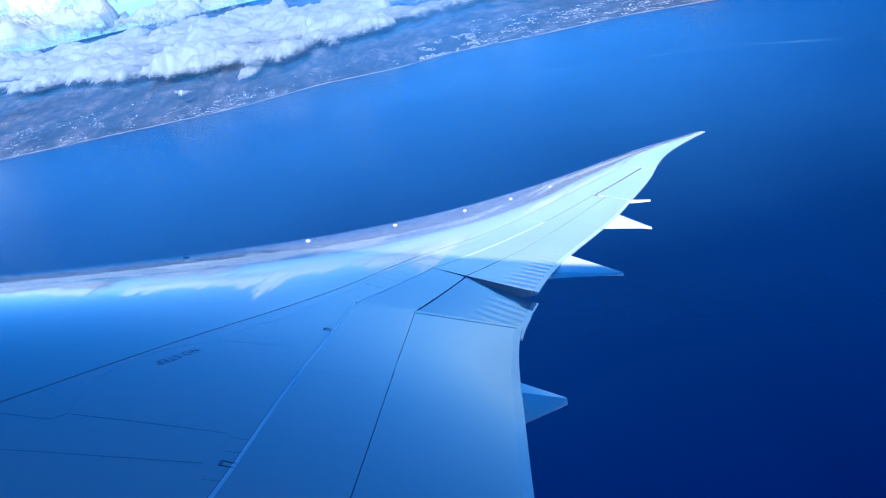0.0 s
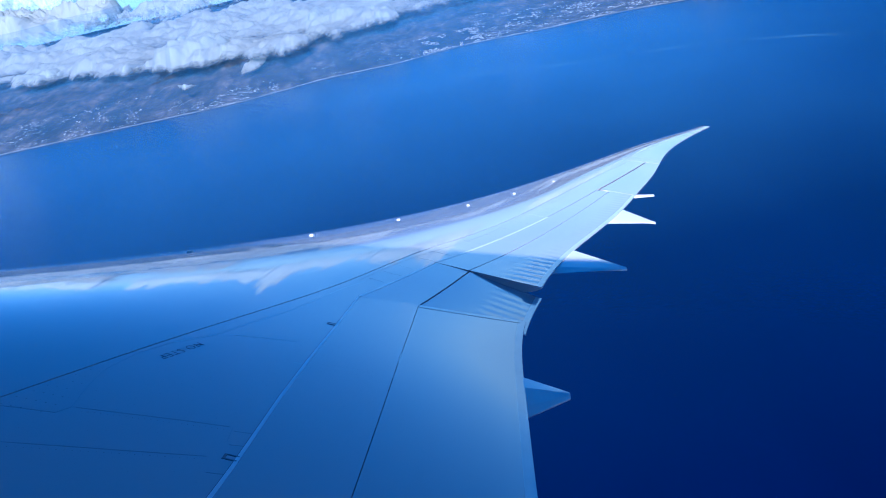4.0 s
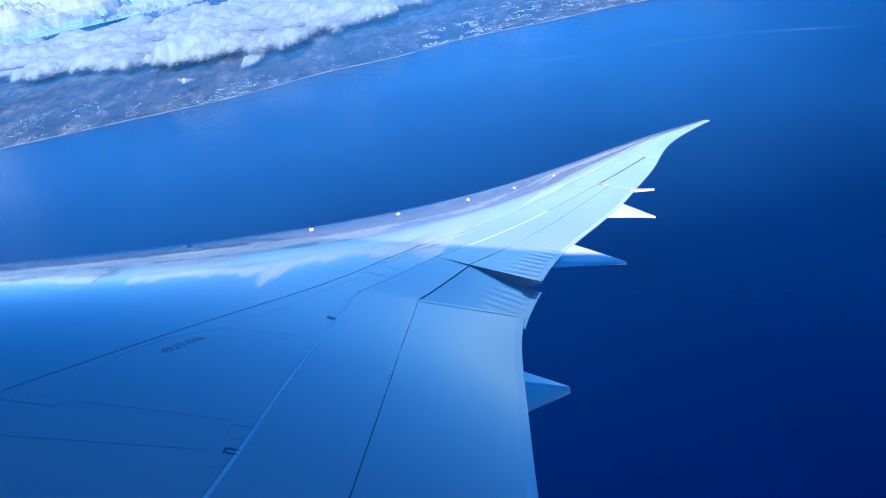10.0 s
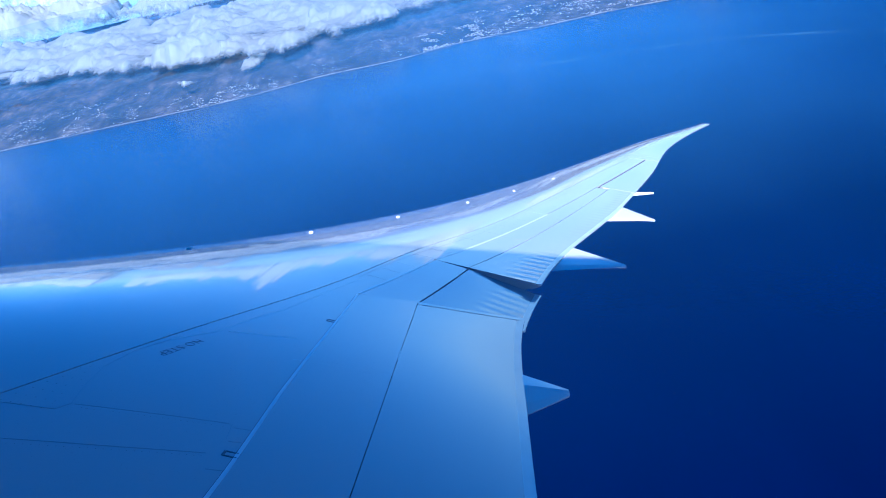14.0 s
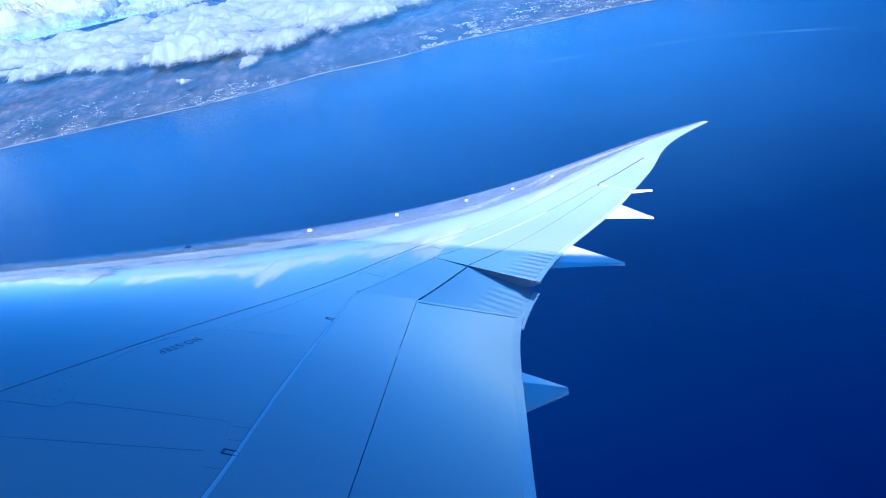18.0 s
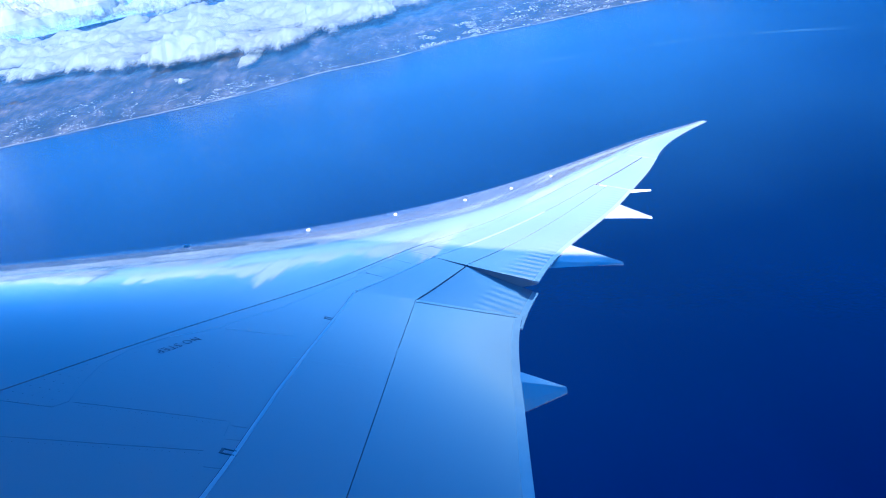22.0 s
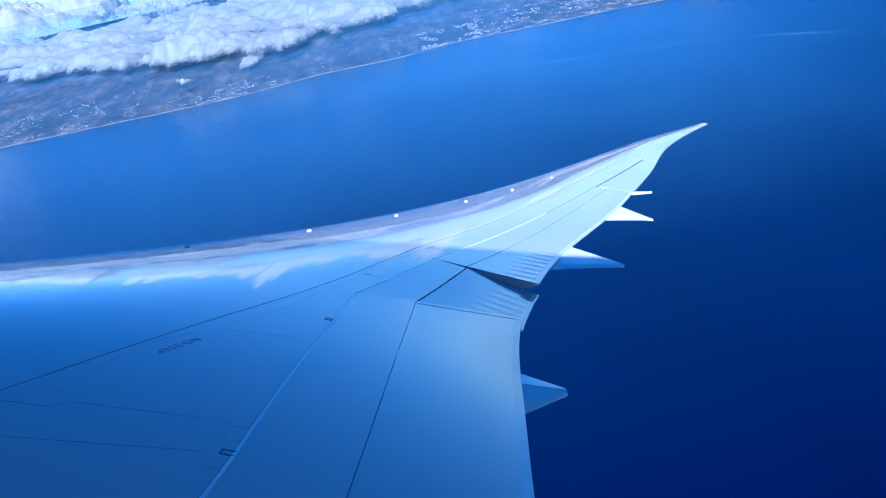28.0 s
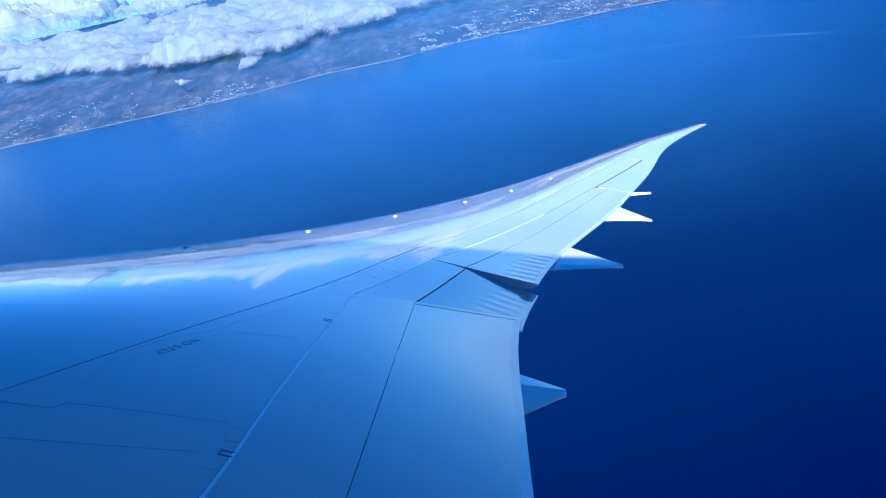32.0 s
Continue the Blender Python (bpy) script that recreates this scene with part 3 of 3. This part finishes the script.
for y in (20.75, 21.1, 21.5, 21.95, 22.6, 23.4, 24.2, 25.1):
    x, z = float(te_line(y)), float(np.polyval(TE_RISE, y))
    d = Vector((1, .35, .05)).normalized()
    s1 = d.cross(Vector((0, 0, 1))).normalized()
    s2 = d.cross(s1)
    v = [tuple(Vector((x - .03, y, z - .01)) + d * l + (s1 * math.cos(k * math.pi / 2) + s2 * math.sin(k * math.pi / 2)) * .004) for l in (0, .12) for k in range(4)]
    piece("discharge_wick", v, [(0, 1, 5, 4), (1, 2, 6, 5), (2, 3, 7, 6), (3, 0, 4, 7), (3, 2, 1, 0), (4, 5, 6, 7)], MARK, craft, "thin dark discharge wick", False)

# ---- sea, land and clouds ----
def lattice(seed):
    return np.random.default_rng(seed).random((256, 256))


def value_noise(x, y, grid):
    xi, yi = np.floor(x).astype(int), np.floor(y).astype(int)
    u, v = x - xi, y - yi
    u, v = u * u * (3 - 2 * u), v * v * (3 - 2 * v)
    g = lambda a, b: grid[a % 256, b % 256]
    return (g(xi, yi) * (1 - u) + g(xi + 1, yi) * u) * (1 - v) + (g(xi, yi + 1) * (1 - u) + g(xi + 1, yi + 1) * u) * v


def fbm(x, y, seed, octaves=5):
    grid, total, amp = lattice(seed), 0, .5
    for o in range(octaves):
        total = total + amp * value_noise(x * 2 ** o + 17 * o, y * 2 ** o + 31 * o, grid)
        amp *= .5
    return total


shore_line = spline([-16, -9, -5, -2.85, -2.27, -1.78, -1.08, -.64, -.05, .18, .62, 1.05, 1.5, 2.4, 4, 7, 12],
                    [3.6, 4.3, 4.6, 4.80, 4.85, 4.88, 4.97, 5.13, 5.18, 5.26, 5.35, 5.33, 5.38, 5.3, 4.8, 3.6, 1.5])


def shore(x):
    q = x / HIGH
    return HIGH * (shore_line(q) + .035 * (fbm(q * 5 + 40, q * 0 + 3.3, 5, 4) - .47))


def land_height(x, y):
    s = (y - shore(x)) / HIGH
    hills = np.clip(1.0 - np.clip((x / HIGH - .3) / 1.6, 0, 1), .06, 1)
    ridge = 1 - np.abs(2 * fbm(x / HIGH * 1.4 + 9, y / HIGH * 1.1 + 4, 11, 6) - 1) * 1.6
    fine = fbm(x / HIGH * 6, y / HIGH * 6, 12, 5)
    rise = np.clip(s * 1.3, 0, 1) ** .8
    gully = np.abs(2 * fbm(x / HIGH * 4.5 + 3, y / HIGH * 3 + 8, 13, 5) - 1)
    carve = 1 - np.abs(2 * fbm(x / HIGH * 9 + 3, y / HIGH * 5 + 1, 14, 5) - 1)
    h = rise * hills * np.exp(-np.clip(s - 2.0, 0, 9) ** 2) * (.060 * ridge + .035 * fine + .060 * gully + .035 * carve)
    bluff = np.clip(s / .02, -1, 1) * .006
    return HIGH * (h + bluff)


radius = 4880.0
sv = [(0, 0, 0)] + [(radius * math.cos(2 * math.pi * k / 128), radius * math.sin(2 * math.pi * k / 128), 0) for k in range(128)]
sea = piece("water", sv, [(0, 1 + k, 1 + (k + 1) % 128) for k in range(128)], WATER, None, "open deep blue sea, calm", False)
tagged(sea, "open deep blue sea with a calm surface", "sea", kind="structure")

gx = np.concatenate([np.linspace(-4300, -1300, 70)[:-1], np.linspace(-1300, 1000, 420)[:-1], np.linspace(1000, 4300, 100)])
gs = np.concatenate([np.linspace(-6, 16, 10)[:-1], 16 + 3400 * np.linspace(0, 1, 240) ** 1.7])
X = np.repeat(gx[:, None], len(gs), 1)
Y = shore(gx)[:, None] + gs[None]
far = np.hypot(X, Y)
k = np.minimum(1, 4850 / far)
X2, Y2 = X * k, Y * k
Z = land_height(X, Y)
lv = np.stack([X2, Y2, Z], -1).reshape(-1, 3)
n1, n2 = X.shape
lf = [(i * n2 + j, (i + 1) * n2 + j, (i + 1) * n2 + j + 1, i * n2 + j + 1) for i in range(n1 - 1) for j in range(n2 - 1)]
land = piece("ground", lv, lf, LAND, None)
tagged(land, "dry brown coastal hills rising from the shore", "coast", kind="structure")


def ribbon(name, x0, x1, s0, s1, rise, mat, seed, ragged):
    x = np.linspace(x0 * HIGH, x1 * HIGH, int((x1 - x0) * 160))
    w = fbm(x / 22, x * 0 + 7.7, seed, 4)
    a, b = shore(x) + s0 + ragged * (w - .5), shore(x) + s1 - ragged * (w - .5) * .7
    v = np.vstack([np.column_stack([x, a, x * 0 + rise]), np.column_stack([x, (a + b) / 2, x * 0 + rise + .5]), np.column_stack([x, b, x * 0 + rise + .8])])
    n = len(x)
    return piece(name, v, [(r * n + i, r * n + i + 1, (r + 1) * n + i + 1, (r + 1) * n + i) for r in (0, 1) for i in range(n - 1)], mat, None, "", True)


for x0, x1, s1 in ((-4.5, -2.0, 5.0), (-2.0, -.95, 5.5), (-.95, .15, 2.6), (.15, 1.2, 3.5), (1.2, 6, 9)):
    tagged(ribbon("beach", x0, x1, -.6, s1 * .4, 1.4, SAND, 21, 1.6), "narrow pale sand beach along the shore", "beach", kind="structure")
tagged(ribbon("surf", -4.5, 5, -1.4, -.6, .4, FOAM, 23, 2.6), "thin broken line of white surf", "surf", kind="stuff")


# flat blue sheets imitate airlight between the coast and the aircraft's height
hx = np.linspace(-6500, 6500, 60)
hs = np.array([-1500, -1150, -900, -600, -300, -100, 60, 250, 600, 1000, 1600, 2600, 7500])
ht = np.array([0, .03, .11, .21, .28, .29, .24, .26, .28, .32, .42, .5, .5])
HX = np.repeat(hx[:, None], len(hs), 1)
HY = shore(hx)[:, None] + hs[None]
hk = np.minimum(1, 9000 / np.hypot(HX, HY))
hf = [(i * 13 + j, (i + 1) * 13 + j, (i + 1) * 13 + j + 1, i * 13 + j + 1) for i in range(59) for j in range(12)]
# thickness varied along x to suit the sea's brightness in view
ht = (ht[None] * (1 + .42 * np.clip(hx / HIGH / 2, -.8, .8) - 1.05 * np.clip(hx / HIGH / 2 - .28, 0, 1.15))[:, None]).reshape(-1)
for level, share, label in ((42.0, .62, "flat blue sheet that imitates haze under the clouds"), (150.0, .38, "faint flat blue sheet that imitates haze over the clouds")):
    # drawn in towards the camera so the sheet lines up in view
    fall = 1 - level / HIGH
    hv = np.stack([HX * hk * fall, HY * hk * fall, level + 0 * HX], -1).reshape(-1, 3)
    veil_ob = piece("haze_sheet", hv, hf, HAZE, None)
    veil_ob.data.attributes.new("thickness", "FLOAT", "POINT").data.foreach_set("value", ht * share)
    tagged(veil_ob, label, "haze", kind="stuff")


# a pale line of foam where currents meet
fx = spline([0, 1, 2, 3, 4], [.46, .89, 1.44, 1.88, 2.6])
fy = spline([0, 1, 2, 3, 4], [4.29, 4.13, 4.0, 3.86, 3.3])
ft = np.linspace(-.5, 4, 90)
fw = 5 + 9 * fbm(ft * 3, ft * 0 + 2.2, 71, 3)
fp = np.column_stack([fx(ft) * HIGH, fy(ft) * HIGH])
fv2 = np.vstack([np.column_stack([fp[:, 0], fp[:, 1] - fw, 0 * ft + .25]), np.column_stack([fp[:, 0], fp[:, 1] + fw, 0 * ft + .25])])
tagged(piece("foam_line", fv2, [(i, i + 1, 91 + i, 90 + i) for i in range(89)], SLICK, None), "faint pale foam line on the sea", "foam", kind="stuff")
r = np.random.default_rng(77)
wv, wf = [], []
for _ in range(160):
    x, y, s = r.uniform(-200, 900), r.uniform(230, 1250), r.uniform(.10, .26)
    o = len(wv)
    wv += [(x - s, y, .12), (x, y - s * .35, .12), (x + s, y + .1, .12), (x, y + s * .35, .3)]
    wf += [(o, o + 1, o + 3), (o + 1, o + 2, o + 3)]
tagged(piece("whitecaps", wv, wf, FOAM, None, "", False), "tiny scattered whitecaps on the sea", "whitecaps", kind="stuff")


# towns: countless small pale buildings
def town(x0, x1, depth, count, seed, size, label):
    r = np.random.default_rng(seed)
    v, f = [], []
    tries = 0
    while len(v) < count * 8 and tries < count * 30:
        tries += 1
        x = HIGH * r.uniform(x0, x1)
        s = HIGH * depth * r.random() ** 1.3 + 3
        y = float(shore(np.array(x))) + s
        if float(fbm(np.array(x / 26.0), np.array(y / 26.0), seed + 3, 3)) < .44:
            continue
        z = float(land_height(np.array(x), np.array(y)))
        k = size * (.45 + 1.9 * r.random() ** 5)
        a, b, h = k * r.uniform(.8, 2.2), k * r.uniform(.6, 1.2), k * r.uniform(.3, .7)
        t = r.uniform(-.4, .4)
        c, s_ = math.cos(t), math.sin(t)
        o = len(v)
        for zz in (z - 2, z + h):
            for p, q in ((-a, -b), (a, -b), (a, b), (-a, b)):
                v.append((x + (p * c - q * s_) / 2, y + (p * s_ + q * c) / 2, zz))
        f += [(o + 4, o + 5, o + 6, o + 7)] + [(o + i, o + (i + 1) % 4, o + 4 + (i + 1) % 4, o + 4 + i) for i in range(4)]
    ob = piece("town_buildings", v, f, HOUSE, None, "", False)
    return tagged(ob, label, "town", kind="stuff")


town(-3.6, -1.95, .55, 2600, 31, .95, "scattered pale houses on the slopes above the beach")
town(-1.75, -.95, .28, 1500, 32, .95, "pale houses close to the beach")
town(-.9, .14, .5, 700, 35, .8, "few houses among the hills")
town(.14, .62, .34, 2800, 33, 1.1, "dense white hillside town above the sea")
town(.6, 2.4, .8, 3600, 34, 1.3, "wide pale coastal city")

# pale roads that wind up from the shore
for x0, x1, s0, s1, seed in ((-4.2, -1.0, 14, 40, 61), (-3.1, -2.2, 60, 210, 62), (-2.0, -1.1, 50, 240, 63), (-.8, .15, 90, 260, 64), (.2, 2.2, 30, 90, 65), (-.2, .5, 30, 160, 66)):
    rt = np.linspace(0, 1, 220)
    rx = HIGH * (x0 + (x1 - x0) * rt)
    ry = shore(rx) + s0 + (s1 - s0) * rt + 60 * (fbm(rt * 7, rt * 0 + seed, seed, 4) - .5)
    rz = land_height(rx, ry) + 1.0
    rw = .55
    v = np.vstack([np.column_stack([rx, ry - rw, rz]), np.column_stack([rx, ry + rw, rz + .2])])
    tagged(piece("road", v, [(i, i + 1, 221 + i, 220 + i) for i in range(219)], ROADS, None), "pale winding coastal road", "road", kind="structure")


# clouds: billowing tops, no underside, made for the view from above, thin towards edges
def cloud(label, x0, x1, front, back, base, height, seed, nx, ny, lump=1.0, cover=0.0, group="clouds over the coast", verge=1.0, mat=CLOUD, wide=1.0):
    """One cloud between x0 and x1 and the lines front(x) and back(x), all in units of the height of flight."""
    vs, dens = [], []
    for i in range(nx):
        u = i / (nx - 1)
        qx = x0 + (x1 - x0) * u
        rag = .55 * (noise.fractal(Vector((qx * 1.5, seed * 3.1, 0)), .8, 2.1, 4))
        f, b = front(qx) + rag * .6 + .22 * noise.fractal(Vector((qx * 4, seed, 4)), .8, 2.1, 4), back(qx) + rag * 2
        ends = min(1, u / .08, (1 - u) / .08) if verge == 1 else min(1, u / .4, (1 - u) / .4)
        for j in range(ny):
            v = (j / (ny - 1)) ** 1.25
            y = f + (b - f) * v
            e = min(1, v * (b - f) / (.5 if wide == 1 else 1.1) / verge, (1 - v) * (b - f) / (.8 if wide == 1 else .5) / verge, ends)
            e = max(e, 0)
            if verge != 1:
                e = max(0, math.sin(math.pi * u) * math.sin(math.pi * v)) ** .6
            e = e * e * (3 - 2 * e)
            q = Vector((qx / wide, y, seed)) * lump
            big = noise.fractal(q * .9, .8, 2.0, 3) * .5 + .5
            w1 = max(0, 1 - (noise.voronoi(q * 3.6 + noise.noise_vector(q * 3) * .35)[0][0] / .8) ** 2)
            w2 = max(0, 1 - (noise.voronoi(q * 9 + noise.noise_vector(q * 8) * .3)[0][0] / .8) ** 2)
            w3 = max(0, 1 - (noise.voronoi(q * 21 + noise.noise_vector(q * 17) * .3)[0][0] / .8) ** 2)
            fine = noise.fractal(q * 30, .7, 2.1, 3)
            t = e * (.40 + .8 * (big - .45)) - .16 * (1 - e) * (1 - .6 * w1 - .4 * w2) - cover * (1 - big)
            t = max(t, 0)
            h = t * (.64 + .36 * w1 + .22 * w2 + .10 * w3) + .020 * fine * min(1, t * 4)
            vs.append((qx * HIGH, (y - .05 * h * height) * HIGH, (base + height * max(h, 0)) * HIGH, t))
            dens.append(min(1, max(0, t - .08) * 2.5))
    top_ = [(x, y, z) for x, y, z, t in vs]
    keep = [[max(dens[i * ny + j], dens[(i + 1) * ny + j], dens[i * ny + j + 1], dens[(i + 1) * ny + j + 1]) > 0 for j in range(ny - 1)] for i in range(nx - 1)]
    fs = []
    for i in range(nx - 1):
        for j in range(ny - 1):
            if keep[i][j]:
                a = i * ny + j
                fs.append((a, a + ny, a + ny + 1, a + 1))
    ob = piece("cloud", top_, fs, mat, None)
    at = ob.data.attributes.new("thickness", "FLOAT", "POINT")
    at.data.foreach_set("value", dens)
    return tagged(ob, label, "cloud", group)


near_front = spline([-6, -4.0, -2.53, -1.62, -.5, .38, 1.2], [8.0, 6.75, 5.8, 5.5, 5.45, 5.95, 6.4])
near_back = spline([-6, -4.7, -3.9, -2, 0, 1.2], [10.2, 10.4, 10.9, 10.6, 9.4, 8.0])
for label, x0, x1, seed, nx in (("ragged western end of a cumulus bank", -5.8, -3.1, 51, 230), ("thick white cumulus bank along the coast", -3.9, -1.3, 151, 230),
                                ("thick white cumulus bank along the coast", -2.2, .1, 152, 210), ("thinning end of a cumulus bank over the coast", -.9, 1.1, 153, 170)):
    cloud(label, x0, x1, near_front, near_back, .15, .28, seed, nx, 170, 1.0, .14)
for x0, x1, y0, y1, height, seed in ((-9.4, -6.2, 9.6, 12.2, .95, 161), (-7.2, -4.2, 10.0, 12.6, .95, 162), (-4.9, -2.2, 10.6, 12.8, .7, 163)):
    cloud("hazy cumulus behind the cumulus bank", x0, x1, lambda x: y0 + .5 * math.sin(x * 2.3 + seed), lambda x: y1, .10, height, seed, 150, 90, 1.2, .05, wide=1.8)
# far clouds raised and brightened for the wing's mirror image, mostly out of view
for x0, x1, y0, y1, base, height, seed, mat in ((-9.6, -6.6, 11.0, 12.6, .3, 1.8, 171, CLOUD_BRIGHT), (-7.3, -4.6, 11.8, 13.4, .3, 1.8, 172, CLOUD_BRIGHT), (-5.0, -2.2, 12.2, 13.9, .4, 1.8, 173, CLOUD_BRIGHT),
                                                (-2.8, -.4, 12.4, 14.0, .6, 1.6, 174, CLOUD_BRIGHT), (-1.0, 1.6, 12.4, 14.0, .6, 1.6, 175, CLOUD_BRIGHT), (.6, 2.6, 12.2, 13.8, .6, 1.3, 176, CLOUD_BRIGHT),
                                                (2.9, 4.6, 11.6, 13.2, .3, .7, 177, CLOUD_BRIGHT), (4.2, 7.4, 10.8, 12.4, .3, .7, 178, CLOUD_BRIGHT)):
    cloud("far cumulus raised and brightened for the wing reflections", x0, x1, lambda x: y0, lambda x: y1, base, height, seed, 160, 50, .9, .03, mat=mat, wide=3.2)
cloud("broken cumulus over the coastal city", .7, 3.2, lambda x: 6.6 - .1 * x, lambda x: 8.6 - .1 * x, .13, .22, 53, 160, 90, 1.2, .25)
for px0, px1, py0, py1, pb, ph, ps in ((-1.76, -1.5, 5.3, 5.7, .11, .13, 54), (-1.27, -1.08, 5.1, 5.4, .11, .12, 55)):
    cloud("small ragged puff of low cloud", px0, px1, lambda x: py0, lambda x: py1, pb, ph, ps, 44, 44, 2.2, 0.0, "clouds over the coast", .35)
